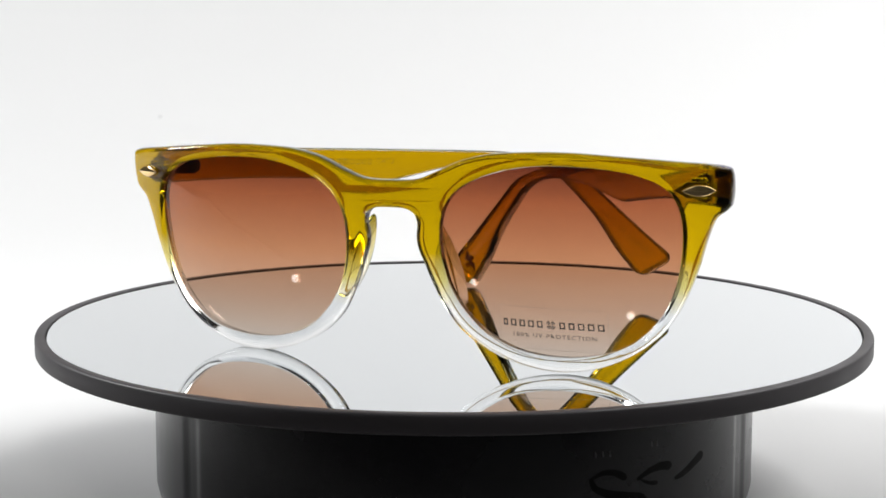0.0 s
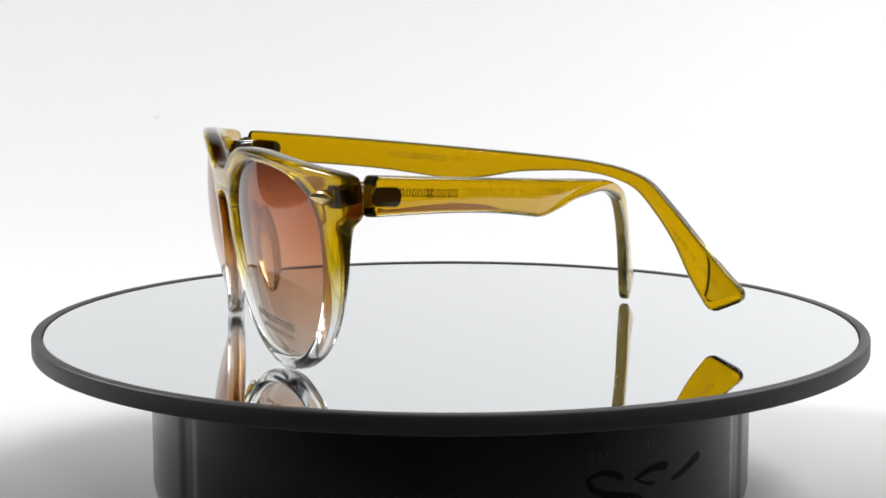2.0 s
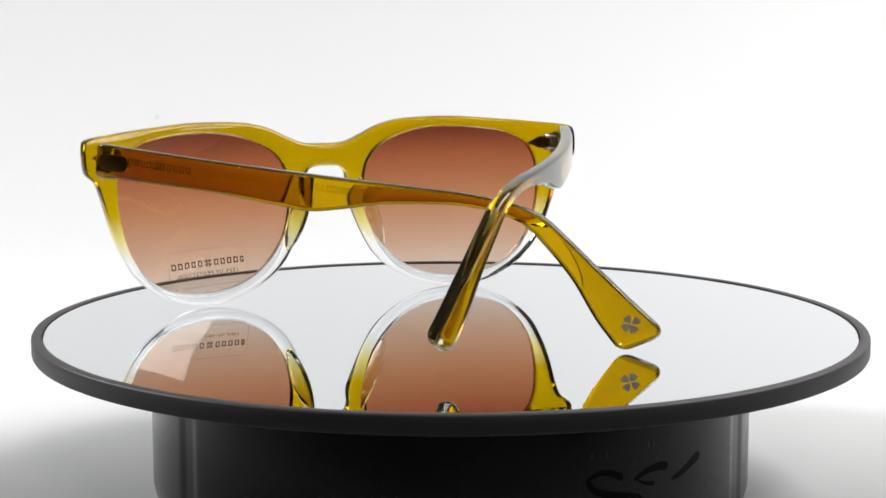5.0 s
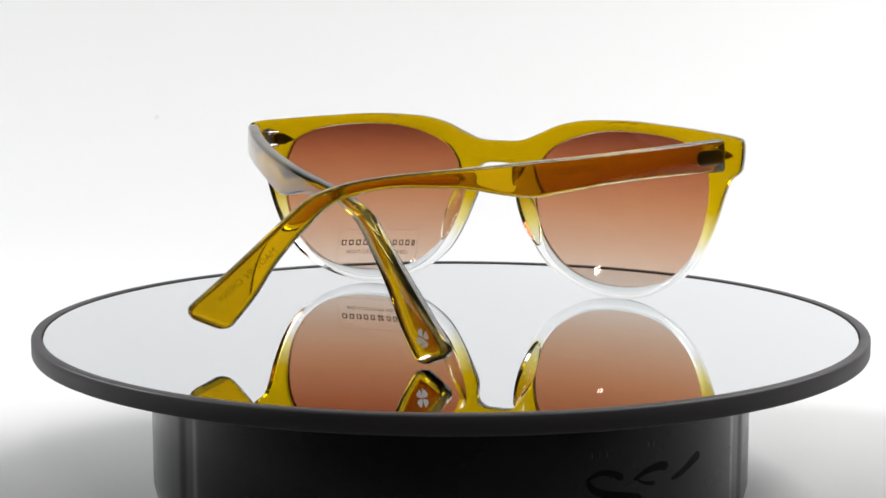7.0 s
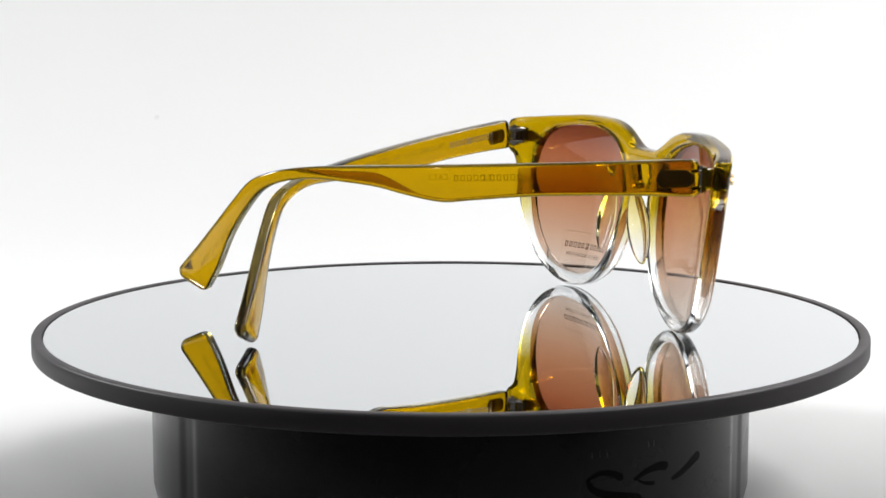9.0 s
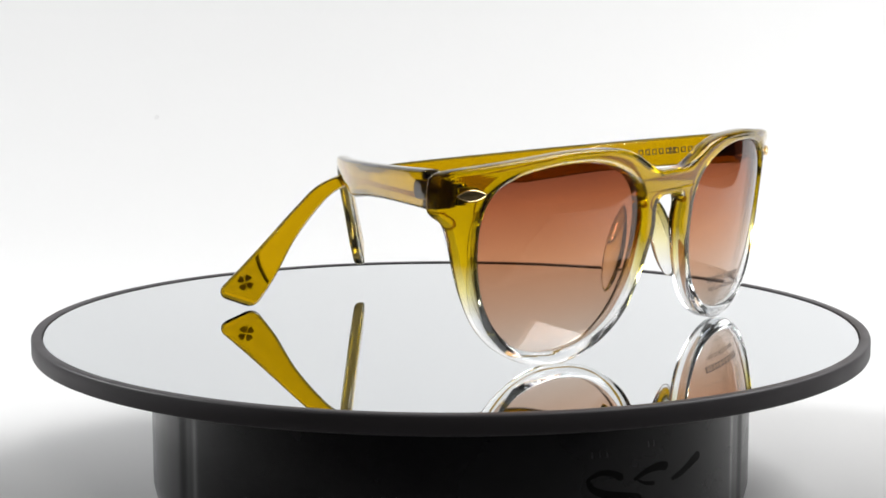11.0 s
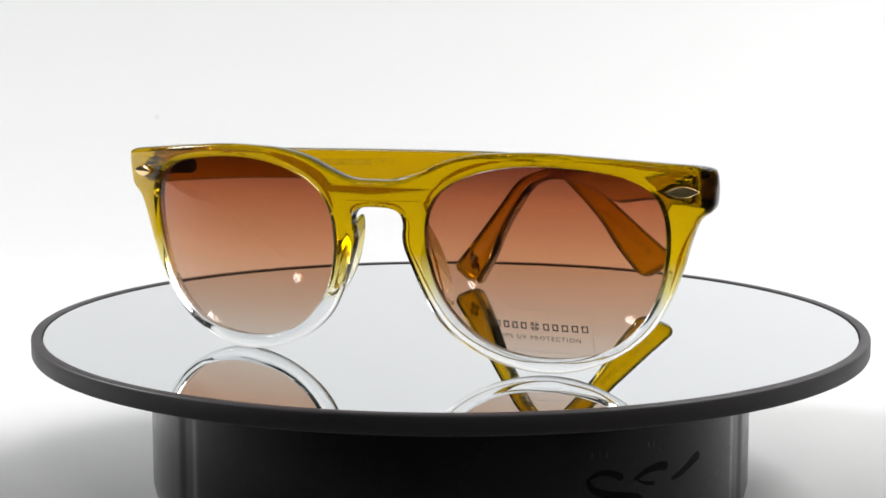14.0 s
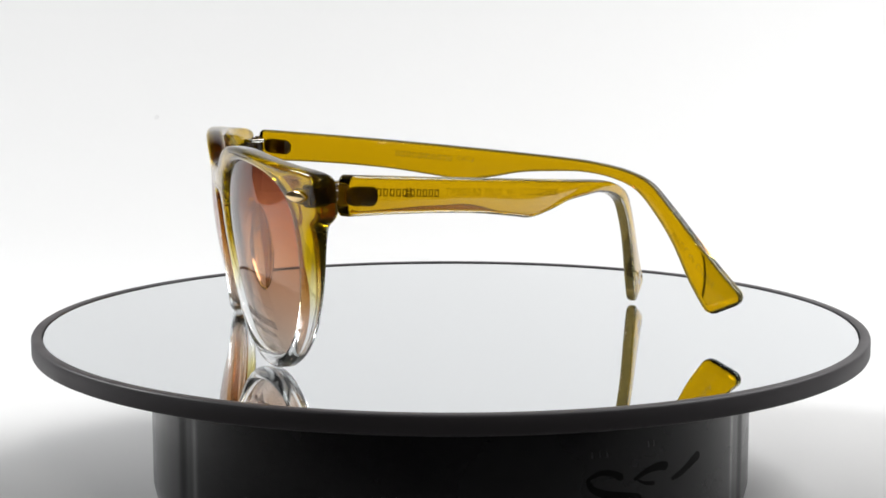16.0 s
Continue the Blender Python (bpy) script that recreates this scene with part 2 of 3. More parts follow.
def build_turntable():
    """A black motor base that stands still, and a platter with a mirror that turns on it."""
    top = new("turntable")
    top.location = (0, 0, FLOOR)
    tagged(top, "black motorised display turntable with a round mirror top", "turntable")
    lift = -FLOOR
    wall = [(0.0725, 0.0045 + 0.0285 * k / 14) for k in range(15)]
    base = part("base", lathe([(0, 0), (0.0685, 0), (0.0705, 0.0006), (0.0720, 0.0022)] + wall + [(0.0722, 0.0338),
                               (0.0714, 0.0343), (0.0600, 0.0343), (0.0600, 0.0362), (0, 0.0362)], 720), base_plastic, top, "glossy black plastic drum")
    for v in base.data.vertices:                             # two shallow upright channels in the drum's side
        r = math.hypot(v.co.x, v.co.y)
        if r > 0.0715 and v.co.z < 0.0335:
            a = math.degrees(math.atan2(v.co.y, v.co.x))
            for mid, half in ((-143.6, 2.2), (-25.5, 2.6)):
                cut = 0.0004 * step(half + 1.3, half - 1.3, abs(a - mid)) * step(0.0300, 0.0272, v.co.z)
                v.co.x, v.co.y = v.co.x * (1 - cut / r), v.co.y * (1 - cut / r)
    sharpen(base.data, 50)
    R = PLATTER_R
    platter = part("platter", lathe([(0, -0.0035), (R - 0.0006, -0.0035), (R - 0.0002, -0.0033), (R, -0.0029), (R, 0.0003), (R - 0.0002, 0.0007), (R - 0.0004, 0.0008),
                                     (R - 0.0022, 0.0008), (R - 0.0024, 0.0007), (R - 0.0024, -0.0006), (0, -0.0006)], 240), rim_plastic, top, "satin black plastic rim")
    platter.location = (0, 0, lift)
    sharpen(platter.data, 45)
    glass = part("mirror", lathe([(0, -0.0005), (R - 0.0027, -0.0005), (R - 0.0027, 0.0004), (R - 0.0029, 0.0005), (0, 0.0005)], 240), mirror_glass, platter, "round silver mirror")
    sharpen(glass.data, 5)
    return top, base, platter


turntable, turntable_base, platter = build_turntable()


def stroke(points, width):
    """A marker stroke on the drum: points are (degrees round, height), width in metres."""
    line = spline(points, 8, closed=False)
    bm = bmesh.new()
    last = None
    for i, p in enumerate(line):
        f = i / (len(line) - 1)
        w = width * (0.30 + 0.70 * f ** 0.6) * min(1.0, (1.02 - f) / 0.10)
        q = line[min(i + 1, len(line) - 1)] - line[max(i - 1, 0)]
        d = Vector((radians(q.x) * 0.0725, q.y)).normalized()
        pair = []
        for s in (-0.5, 0.5):
            a, z = radians(p.x) - s * w * d.y / 0.0725, p.y + s * w * d.x
            pair.append([bm.verts.new((r * math.cos(a), r * math.sin(a), z - FLOOR)) for r in (0.07248, 0.07253)])
        if last:
            bm.faces.new((last[0][1], pair[0][1], pair[1][1], last[1][1]))
            bm.faces.new((last[0][0], pair[0][0], pair[0][1], last[0][1]))
            bm.faces.new((last[1][1], pair[1][1], pair[1][0], last[1][0]))
        last = pair
    return bm


for line, width in (([(-48.9, -0.0240), (-46.4, -0.0231), (-43.2, -0.0212), (-41.2, -0.0200)], 0.0022), ([(-57.6, -0.0224), (-54.6, -0.0209), (-52.0, -0.0205), (-49.8, -0.0209)], 0.0021),
                    ([(-56.8, -0.0226), (-55.0, -0.0236), (-53.0, -0.0240)], 0.0010), ([(-66.8, -0.0210), (-64.4, -0.0199), (-61.8, -0.0204), (-59.8, -0.0218)], 0.0017),
                    ([(-66.8, -0.0208), (-66.2, -0.0226), (-64.0, -0.0243), (-60.0, -0.0256), (-55.5, -0.0268)], 0.0022)):
    part("marker_stroke", stroke(line, width), marker_ink, turntable_base, "black marker stroke", smooth=False)
for at, high in ((-66.0, -0.0158), (-64.6, -0.0158), (-63.2, -0.0159), (-54.6, -0.0152), (-53.4, -0.0152)):
    part("faint_mark", stroke([(at, high + 0.0007), (at + 0.1, high), (at + 0.15, high - 0.0007)], 0.0006), faint_print, turntable_base, "faint grey mark", smooth=False)

# ---------------------------------------------------------------- the sunglasses
MID = 0.0083            # the middle of the glasses beside the platter's axis
OUTER = [(0.0, 40.0), (6.0, 40.3), (11.0, 42.2), (15.8, 44.4), (21.8, 45.9), (28.0, 46.4), (37.6, 46.5), (47.7, 45.8), (59.3, 44.8), (68.2, 43.7), (69.2, 43.0),
         (69.2, 36.0), (68.3, 34.7), (66.4, 33.1), (64.9, 29.6), (62.9, 22.7), (60.5, 16.4), (57.4, 10.7), (53.2, 6.3), (48.0, 3.0), (41.9, 0.7), (35.5, 0.0),
         (29.1, 0.8), (22.8, 2.9), (16.6, 6.6), (12.7, 10.6), (9.3, 17.0), (7.3, 22.0), (5.9, 25.9), (5.7, 28.2), (6.0, 31.0), (5.4, 32.8), (3.8, 33.8), (0.0, 34.1)]
LENS = [(59.2, 36.1), (57.4, 39.0), (52.8, 41.6), (46.4, 43.0), (37.7, 43.7), (30.4, 43.5), (23.1, 42.1), (17.0, 39.6), (13.9, 37.2), (11.9, 34.2), (10.9, 30.6), (10.8, 25.6),
        (11.3, 21.9), (12.5, 17.5), (15.5, 12.3), (20.0, 7.8), (26.4, 4.5), (34.1, 3.2), (41.8, 3.6), (48.2, 5.4), (53.0, 8.9), (56.1, 12.8), (58.4, 17.8), (59.8, 24.1), (60.2, 29.2), (60.0, 33.0)]


WIDER = 1.010
LEAN = Matrix.Translation((MID, 0, 0.0007)) @ pose(0, 0, 0, 0, -0.3, 0) @ Matrix.Translation((-MID, 0, 0))


def face_y(x, z):
    """The front face of the frame: it wraps a little to the sides and leans forward to the top."""
    return -0.0585 + 1.9 * x * x + 123.0 * x ** 4 + 0.122 * (0.046 - z)


def cut_edges(ob, broad, mat):
    """Gives the faces that are not broad the plastic with painted-in edge darkening."""
    ob.data.materials.append(mat)
    for p, d in zip(ob.data.polygons, broad):
        p.material_index = 0 if d else 1


def build_front(owner):
    right = [Vector((p[0] * WIDER, p[1])) * 0.001 for p in OUTER]
    loop = right + [Vector((-p.x, p.y)) for p in right[-2:0:-1]]
    hole = [Vector((p[0] * WIDER, p[1])) * 0.001 for p in LENS]
    mesh = slab([spline(loop, 5), spline(hole, 6), spline([Vector((-p.x, p.y)) for p in hole], 6)], 0.0042, 0.0012, 4)
    broad = [abs(p.normal.z) > 0.22 for p in mesh.polygons]
    for v in mesh.vertices:
        x, z, d = v.co.x, v.co.y, 0.0021 - v.co.z          # d: 0 at the front face, 4.2 mm at the back
        back = d / 0.0042
        a = abs(x)
        end = step(0.058, 0.066, a) * step(0.0325, 0.0350, z)                      # end pieces reach back to the hinges
        d += back * 0.0002 * end + 0.0012 * step(0.054, 0.074, a)
        v.co = (MID + x, face_y(x, z) + d, z)
    ob = part("frame_front", sharpen(mesh, 60), frame_plastic, owner, "clear plastic front fading from olive to colourless")
    cut_edges(ob, broad, edge_shade_plastic)
    ob.matrix_basis = LEAN
    return ob


def build_nose_pad(owner, side):
    """A drop-shaped pad moulded on the back of the rim, beside the bridge."""
    bm = bmesh.new()
    bmesh.ops.create_uvsphere(bm, u_segments=32, v_segments=24, radius=1.0)
    for v in bm.verts:
        p = v.co
        drop = 0.80 + 0.20 * math.cos(math.pi * (p.z + 0.20) * 0.5)
        v.co = (p.x * 0.0019 * drop, p.y * 0.0029 * drop, p.z * 0.0100)
    m = Matrix.Translation((MID + side * 0.0106, face_y(0.0106, 0.0222) + 0.0073, 0.0222)) @ pose(0, 0, 0, -7, side * -19, side * 24)
    bmesh.ops.transform(bm, matrix=m, verts=bm.verts)
    return part("nose_pad", bm, pad_plastic, owner, "clear plastic nose pad tinged with olive at its top")


DOME = 0.0024            # how far the middle of a lens stands out


def build_lens(owner, side):
    hole = spline([Vector((side * p[0] * WIDER, p[1])) * 0.001 for p in LENS], 4)
    mid = Vector((side * 0.0355, 0.0235))
    bm = bmesh.new()
    faces = []
    for deep in (0.0013, 0.0028):
        rings = []
        for k in range(1, 11):
            r = k / 10
            ring = []
            for p in hole:
                q = mid + (p - mid) * (0.997 * r)
                ring.append(bm.verts.new((MID + q.x, face_y(q.x, q.y) + deep - DOME * (1 - r * r), q.y)))
            rings.append(ring)
        hub = bm.verts.new((MID + mid.x, face_y(mid.x, mid.y) + deep - DOME, mid.y))
        n = len(hole)
        for i in range(n):
            j = (i + 1) % n
            bm.faces.new((hub, rings[0][i], rings[0][j]))
            for a, b in zip(rings, rings[1:]):
                bm.faces.new((a[i], b[i], b[j], a[j]))
        faces.append(rings[-1])
    for i in range(len(hole)):
        j = (i + 1) % len(hole)
        bm.faces.new((faces[0][i], faces[1][i], faces[1][j], faces[0][j]))
    lens = part("lens", bm, lens_tint, owner, "brown gradient sun lens, darker at the top")
    sharpen(lens.data, 50)
    lens.matrix_basis = LEAN
    return lens


# Temple outline: along the temple from the hinge, and up from its top edge there, in millimetres.
TEMPLE_TOP = [(0.6, 0.0), (12.0, 0.0), (25.0, 0.0), (38.0, 0.0), (51.0, 0.0), (58.0, 0.0), (66.8, 0.0), (75.0, 0.0), (84.0, 0.0), (94.0, -0.2), (104.0, -1.3), (111.0, -3.5), (117.0, -8.1),
              (124.3, -14.4), (131.6, -20.6), (137.9, -25.7)]
TEMPLE_LOW = [(0.6, -8.2), (12.0, -7.7), (25.0, -7.4), (38.0, -7.5), (51.0, -8.2), (57.5, -8.5), (66.2, -6.9), (74.0, -5.0), (83.0, -3.8), (92.5, -3.05), (101.0, -3.8), (107.0, -5.8), (112.7, -10.6),
              (118.7, -17.2), (124.3, -25.4), (128.6, -30.5)]


def temple_pose(side):
    """The temple's space: x along it from the hinge, y up, z towards its outer side for the wearer's left, inner for the other."""
    if side < 0:
        m = Matrix.Translation((-0.0570, -0.0386, 0.0442)) @ pose(0, 0, 0, 0, 0, 47.1) @ pose(0, 0, 0, 0, 2.9, 0)
    else:
        m = Matrix.Translation((0.0749, -0.0382, 0.0444)) @ pose(0, 0, 0, 0, 0, 135.0) @ pose(0, 0, 0, 0, 5.10, 0)
    return m @ pose(0, 0, 0, 90, 0, 0)


def bow(s, side):
    """How far a temple bends outwards between its hinge and its tip."""
    return 4 * (0.0087 if side < 0 else 0.0089) * (s / 0.138) * (1 - s / 0.138) - (0.0024 if side < 0 else 0.0022) * step(0.105, 0.138, s)


TWIST = {-1: 0.0007, 1: 0.0}     # how far the edges of a tip turn out of its plane


def build_temple(owner, side):
    """A loft of rounded sections from the hinge to the tip, bent outwards on the way."""
    edges = [spline([Vector(p) * 0.001 for p in line], 6, closed=False) for line in (TEMPLE_TOP, TEMPLE_LOW)]
    stations = [(a, b, 1.0) for a, b in zip(*edges)]
    a, b, _ = stations[0]
    ahead = Vector((-1, 0))
    first = [(a + ahead * e - (a - b).normalized() * i, b + ahead * e + (a - b).normalized() * i, f) for e, i, f in ((0.0009, 0.0010, 0.62), (0.0006, 0.0004, 0.85), (0.0002, 0.0001, 0.97))]
    a, b, _ = stations[-1]
    ahead = Vector((0.62, -0.78))
    last = [(a + ahead * e - (a - b).normalized() * i, b + ahead * e + (a - b).normalized() * i, f)
            for e, i, f in ((0.0008, 0.0001, 0.98), (0.0015, 0.0004, 0.90), (0.0021, 0.0009, 0.76), (0.0025, 0.0016, 0.56), (0.0027, 0.0024, 0.36))]
    bm = bmesh.new()
    rings = []
    for a, b, f in first + stations + last:
        m, up = (a + b) / 2, (a - b)
        h, up = up.length, up.normalized()
        half = 0.0017 * (1.0 - 0.10 * step(0.02, 0.10, m.x)) * f
        r = min(0.0009, half * 0.75, h * 0.3)
        ring = []
        for cz, cu, a0 in ((half - r, h / 2 - r, 0), (-half + r, h / 2 - r, 90), (-half + r, -h / 2 + r, 180), (half - r, -h / 2 + r, 270)):
            for k in range(5):
                t = radians(a0 + 22.5 * k)
                p = m + up * (cu + r * math.sin(t))
                lean = -side * TWIST[side] * step(0.112, 0.135, m.x) * (p - m).dot(up) / (h / 2)
                ring.append(bm.verts.new((p.x, p.y, cz + r * math.cos(t) - lean + side * bow(p.x, side))))
        rings.append(ring)
    for p, q in zip(rings, rings[1:]):
        for i in range(len(p)):
            j = (i + 1) % len(p)
            bm.faces.new((p[i], p[j], q[j], q[i]))
    bm.faces.new(rings[0])
    bm.faces.new(rings[-1][::-1])
    ob = part("temple", bm, temple_plastic, owner, "translucent olive plastic temple")
    sharpen(ob.data, 50)
    # Edges and bevels take the darkened copy of the temple plastic.
    cut_edges(ob, [abs(p.normal.z) > 0.88 or p.center.x < 0.0012 for p in ob.data.polygons], temple_edge_shade)
    ob.matrix_basis = temple_pose(side)
    return ob


def build_rivet(owner, side):
    top = [(-3.7 + 7.4 * k / 12, 1.25 * (1 - (2 * k / 12 - 1) ** 2)) for k in range(13)]
    line = [Vector(p) * 0.001 for p in top + [(x, -y) for x, y in top[-2:0:-1]]]
    mesh = slab([line], 0.0012, 0.0004, 2)
    x, z = side * 0.0642, 0.0390
    m = Matrix.Translation((MID + x, face_y(x, z) + 0.0004, z)) @ pose(0, 0, 0, 0, 0, side * 26.0) @ pose(0, 0, 0, 90, 0, 0)
    mesh.transform(m)
    return part("rivet", sharpen(mesh, 50), gold, owner, "pointed gold-coloured rivet")


def rounded(w, h, r, n=6):
    """A rectangle with rounded corners, centred, in x and y."""
    out = []
    for cx, cy, a0 in ((w / 2 - r, h / 2 - r, 0), (-w / 2 + r, h / 2 - r, 90), (-w / 2 + r, -h / 2 + r, 180), (w / 2 - r, -h / 2 + r, 270)):
        out += [Vector((cx + r * math.cos(radians(a0 + 90 * k / n)), cy + r * math.sin(radians(a0 + 90 * k / n)))) for k in range(n + 1)]
    return out


def cylinder(bm, r, lo, hi, segments=20):
    m = Matrix.Translation((0, 0, (lo + hi) / 2))
    bmesh.ops.create_cone(bm, cap_ends=True, segments=segments, radius1=r, radius2=r, depth=hi - lo, matrix=m)


def build_anchor(owner, side):
    """The pointed metal foot of the hinge, sunk in the end piece."""
    line = [Vector(p) * 0.001 for p in ((-2.6, 1.6), (1.4, 1.6), (2.4, 0.9), (4.2, 0.0), (2.4, -0.9), (1.4, -1.6), (-2.6, -1.6))]
    mesh = slab([[Vector((-side * p.x, p.y)) for p in (line if side < 0 else line[::-1])]], 0.0010, 0.0002, 1)
    x, z = side * 0.0625, 0.0390
    mesh.transform(Matrix.Translation((MID + x, face_y(x, z) + 0.0031, z)) @ pose(0, 0, 0, 0, 0, side * 24.0) @ pose(0, 0, 0, 90, 0, 0))
    return part("hinge_anchor", mesh, hinge_dark, owner, "dark pointed hinge foot inside the plastic")


def build_hinge(owner, side):
    """Barrel knuckles at the joint, with a leaf in the end piece."""
    x = MID + side * 0.0655
    bm = bmesh.new()
    for lo, hi in ((-0.0027, -0.0010), (-0.0008, 0.0008), (0.0010, 0.0027)):
        cylinder(bm, 0.0016, lo, hi)
    cylinder(bm, 0.0006, -0.0030, 0.0030, 12)
    hinge = part("hinge", bm, hinge_metal, owner, "small silver metal barrel hinge")
    hinge.matrix_basis = LEAN @ Matrix.Translation((x - side * 0.0020, -0.0403, 0.0392))
    sharpen(hinge.data, 40)
    mesh = slab([rounded(0.0050, 0.0046, 0.0008)], 0.0014, 0.0003, 1)
    mesh.transform(Matrix.Translation((-side * 0.0002, -0.0022, 0)) @ pose(0, 0, 0, 0, 0, 90 + side * 8) @ pose(0, 0, 0, 90, 0, 0))
    part("hinge_leaf", mesh, hinge_metal, hinge)
    for z in (-0.0018, 0.0018):
        mesh = slab([rounded(0.0052, 0.0030, 0.0010)], 0.0008, 0.0002, 1)
        mesh.transform(Matrix.Translation((-side * 0.0004, -0.0006, z)) @ pose(0, 0, 0, 0, 0, 90 - side * 20))
        part("hinge_arm", mesh, hinge_metal, hinge)
    return hinge


def lens_y(x, z, side):
    """The front face of a lens."""
    r2 = ((x - side * 0.0355) / 0.0248) ** 2 + ((z - 0.0235) / 0.0203) ** 2
    return face_y(x, z) + 0.0013 - DOME * (1 - min(r2, 1.0))


def print_lens(lens):
    """The printed lines low on the lens over the wearer's left eye: a row of plain shapes, a line of letters and a thin box."""
    def lay(name, mesh, x, z, mat, label):
        for v in mesh.vertices:
            px, pz = x + v.co.x, z + v.co.y
            pz -= 0.036 * (px - 0.0349)                      # the print sits a little askew
            v.co = (MID + px, lens_y(px, pz, 1) - 0.00012 - v.co.z, pz)
        part(name, mesh, mat, lens, label, smooth=False)
    lay("printed_mark", frames([0.0009, 0.0012, 0.0012, 0.0012, 0.0012], 0.0015, 0.00066, 0.00030), 0.0286, 0.0104, grey_ink, "row of small grey printed shapes")
    lay("printed_mark", clover(0.0018), 0.0345, 0.0104, grey_ink, "small grey printed clover mark")
    lay("printed_mark", frames([0.0012, 0.0012, 0.0013, 0.0013, 0.0013], 0.0015, 0.00070, 0.00030), 0.0408, 0.0104, grey_ink, "row of small grey printed shapes")
    lay("printed_line", lettering("100% UV PROTECTION", 0.00098, 1.28), 0.0349, 0.0078, grey_ink, "small grey printed lettering")
    w, h, t = 0.0226, 0.0092, 0.00012
    for i, (cx, cz, bw, bh) in enumerate(((0, h / 2, w, t), (0, -h / 2, w, t), (-w / 2, 0, t, h), (w / 2, 0, t, h))):
        bm = bmesh.new()
        bmesh.ops.create_grid(bm, x_segments=12, y_segments=12, size=0.5, matrix=Matrix.Diagonal((bw, bh, 1, 1)))
        mesh = bpy.data.meshes.new("outline_bar")
        bm.to_mesh(mesh)
        bm.free()
        lay("outline_bar", mesh, 0.0349 + cx, 0.0094 + cz, etch, "fine pale etched line")


def face_of(temple_side, outer, mesh, s, u, turn, deep=0.0):
    """Lays a flat mesh on a face of a temple, at s along it and u from its top edge, turned by degrees."""
    z = temple_side if outer else -temple_side
    flip = pose(0, 0, 0, 0, 0 if z > 0 else 180, 0)
    mesh.transform(Matrix.Translation((s, u, 0)) @ flip @ pose(0, 0, 0, 0, 0, turn))
    for v in mesh.vertices:
        half = 0.0017 * (1.0 - 0.10 * step(0.02, 0.10, v.co.x)) + 0.00004
        v.co.z = v.co.z + z * half + temple_side * bow(v.co.x, temple_side)
    return mesh


def print_temple_left(temple):
    part("printed_line", face_of(1, False, lettering("52\u25a121-149  OLIVE GRADIENT", 0.0014, 1.25), 0.0445, -0.0031, 0), olive_ink, temple, "faint printed lettering", smooth=False)
    part("printed_mark", face_of(1, False, frames([0.0009, 0.0012, 0.0005, 0.0008, 0.0005, 0.0010, 0.0009, 0.0009], 0.0014, 0.00032, 0.00022), 0.0656, -0.0030, 0), olive_ink, temple, "row of small faint printed shapes", smooth=False)
    for s in (0.0130, 0.0222):
        part("printed_mark", face_of(1, False, frames([0.0012] * 5, 0.0015, 0.00055, 0.00026), s, -0.0034, 0), silver_ink, temple, "row of small silver printed shapes", smooth=False)
    part("printed_mark", face_of(1, False, clover(0.0019), 0.0176, -0.0034, 0), silver_ink, temple, "small silver clover mark", smooth=False)
    part("printed_mark", face_of(1, True, clover(0.0036), 0.1322, -0.0257, -8), clover_ink, temple, "grey four-leaved clover mark", smooth=False)


def print_temple_right(temple):
    for s in (0.0425, 0.0512):
        part("printed_mark", face_of(-1, False, frames([0.0011] * 5, 0.0014, 0.0005, 0.00024), s, -0.0032, 0), olive_ink, temple, "row of small faint printed shapes", smooth=False)
    part("printed_mark", face_of(-1, False, clover(0.0017), 0.0469, -0.0032, 0), olive_ink, temple, "small faint clover mark", smooth=False)
    part("printed_line", face_of(-1, False, lettering("CAT.3", 0.0013), 0.0588, -0.0030, 0), olive_ink, temple, "faint printed lettering", smooth=False)
    part("printed_line", face_of(-1, False, lettering("MADE IN CHINA", 0.0014, 1.15), 0.1250, -0.0200, -40), olive_ink, temple, "faint printed lettering", smooth=False)


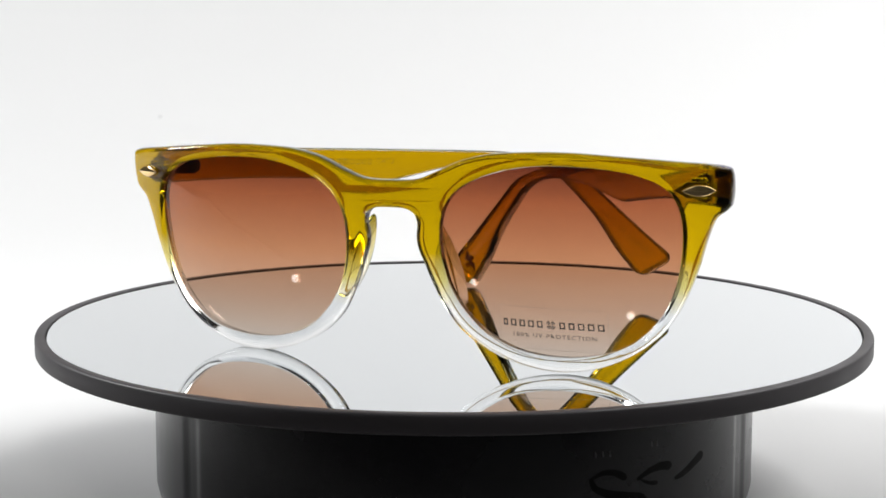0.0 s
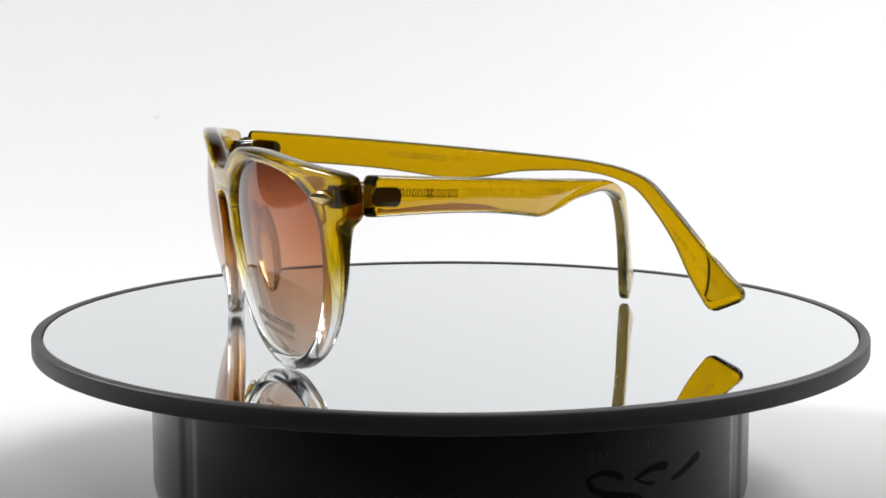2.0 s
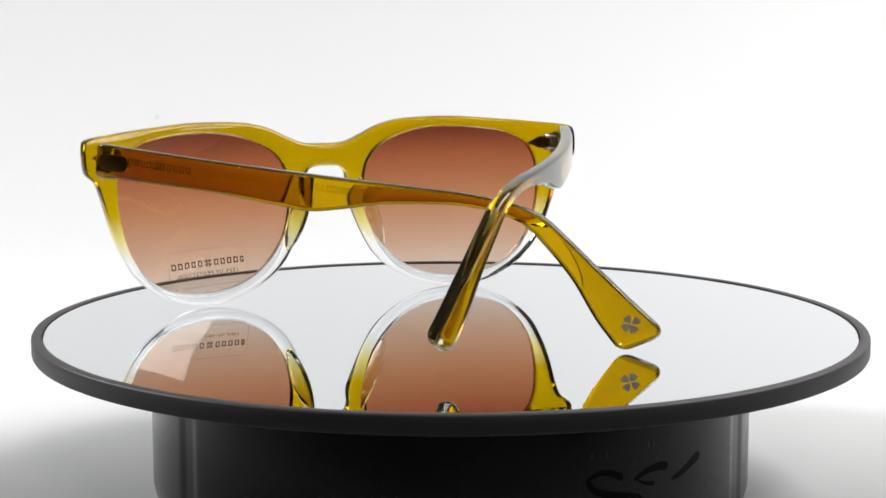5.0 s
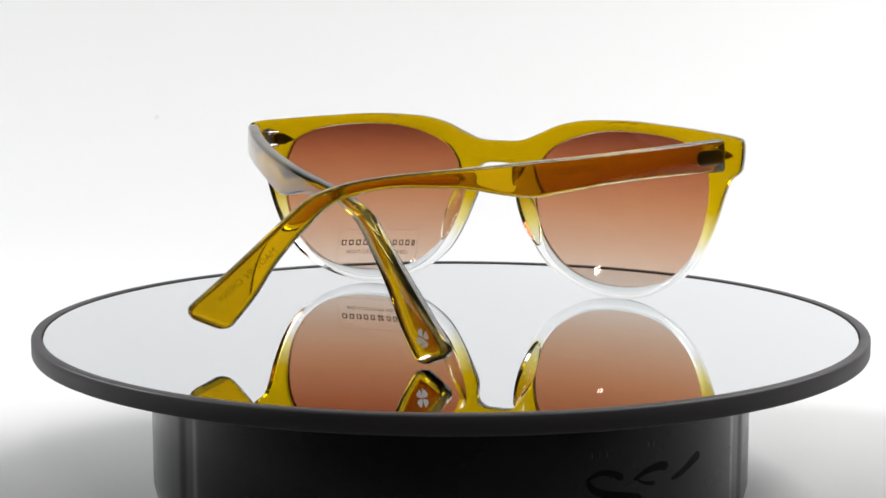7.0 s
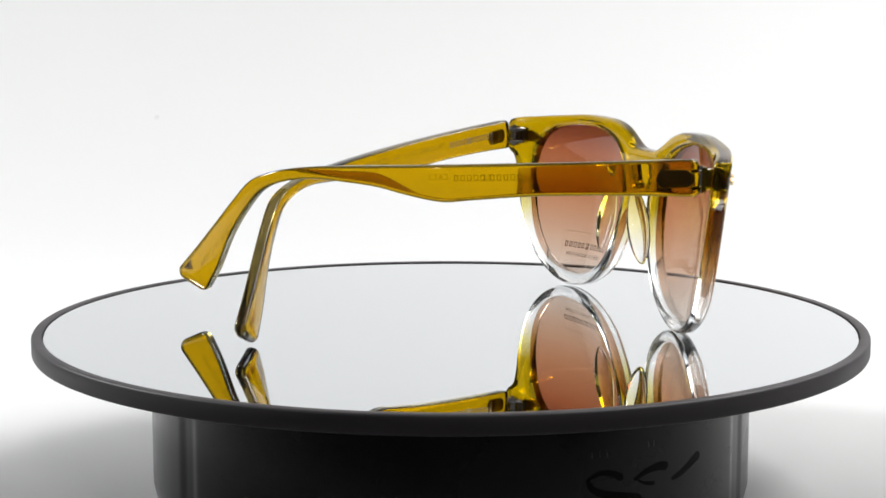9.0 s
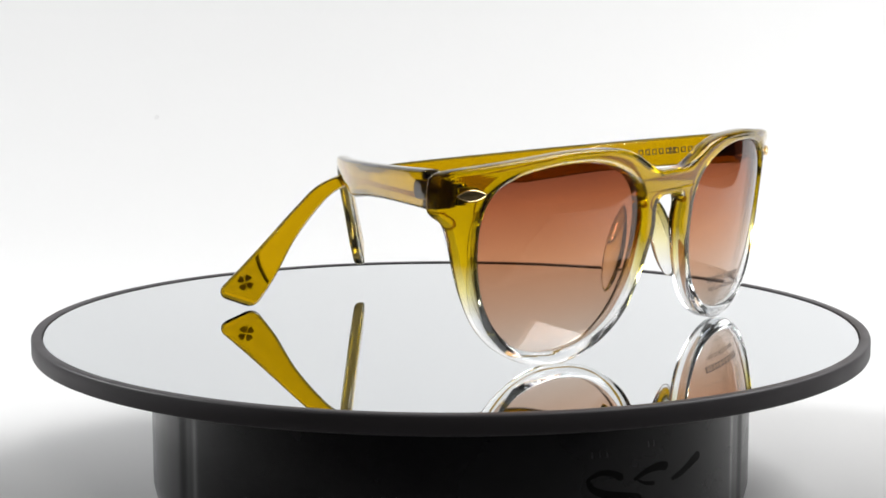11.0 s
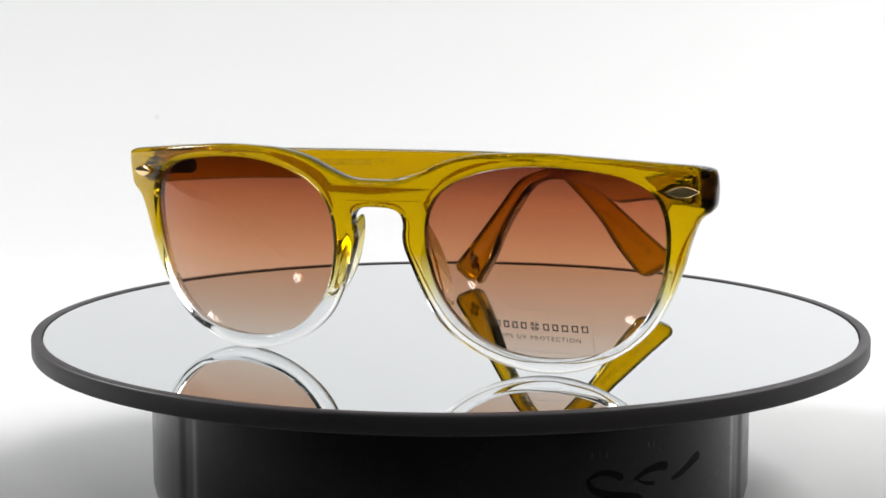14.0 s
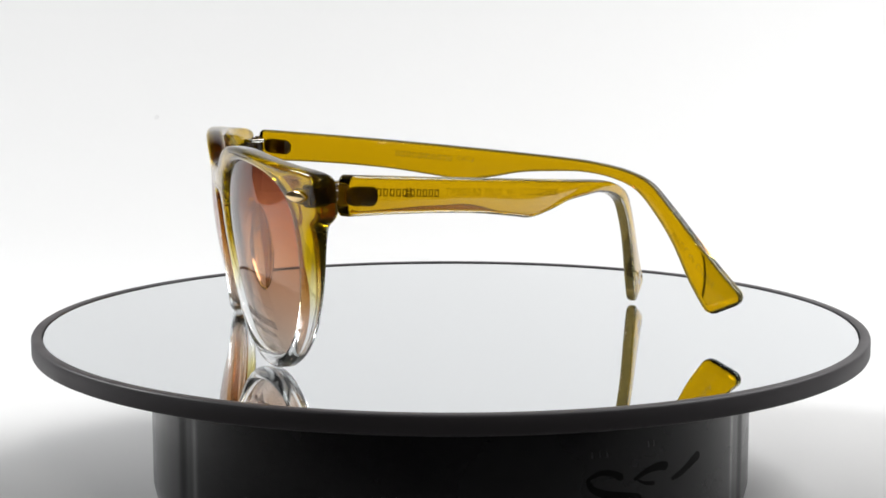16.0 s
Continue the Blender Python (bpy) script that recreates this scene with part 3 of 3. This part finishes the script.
def build_sunglasses():
    top = new("sunglasses")
    tagged(top, "olive-to-clear plastic sunglasses with brown gradient lenses, temples half folded", "sunglasses")
    front = build_front(top)
    for side in (-1, 1):
        build_rivet(front, side)
        build_nose_pad(front, side)
        build_anchor(front, side)
        lens = build_lens(top, side)
        build_hinge(top, side)
        temple = build_temple(top, side)
        inner = -side
        plate = slab([rounded(0.0082, 0.0038, 0.0018)], 0.0012, 0.0003, 1)
        plate.transform(Matrix.Translation((0.0047, -0.0042, inner * 0.0006 + side * bow(0.005, side))))
        part("hinge_plate", plate, hinge_dark, temple, "dark metal hinge plate set in the plastic")
        if side > 0:
            print_lens(lens)
            print_temple_left(temple)
        else:
            print_temple_right(temple)
    return top


sunglasses = build_sunglasses()

# ---------------------------------------------------------------- what moves


def motions():
    # The motor does not run quite evenly: degrees ahead of (-) or behind (+) its mean speed.
    drift = [(0.0, 0.0), (0.5, 0.2), (1.0, 0.32), (1.5, 0.26), (2.0, 0.08), (2.5, -0.25), (3.0, -0.30), (3.5, -0.12), (4.0, 0.06), (4.5, 0.2), (6.3, 0.45),
             (7.0, 0.56), (7.5, 0.60), (8.0, 0.76), (8.5, 0.98), (9.0, 1.23), (9.4, 1.30), (10.3, 0.25), (11.3, -0.84), (12.0, -0.98), (12.5, -1.03), (13.0, -0.95),
             (13.5, -0.75), (14.0, -0.44), (14.5, -0.20), (15.0, -0.25), (15.5, -0.62), (16.0, -1.60)]

    def lag(t):
        for (a, u), (b, v) in zip(drift, drift[1:]):
            if t <= b + 1e-6:
                return u + (v - u) * (t - a) / (b - a)

    def turn(t):
        near = [lag(min(max(t + d, 0.0), 16.0)) for d in (-0.2, -0.1, 0.0, 0.1, 0.2)]
        return pose(0, 0, 0, 0, 0, 337.94 - 25.851 * t + sum(near) / 5)
    times = [0.1 * k for k in range(161)]
    walk(sunglasses, [(t, turn(t)) for t in times])
    walk(platter, [(t, Matrix.Translation((0, 0, -FLOOR)) @ turn(t)) for t in times])


motions()
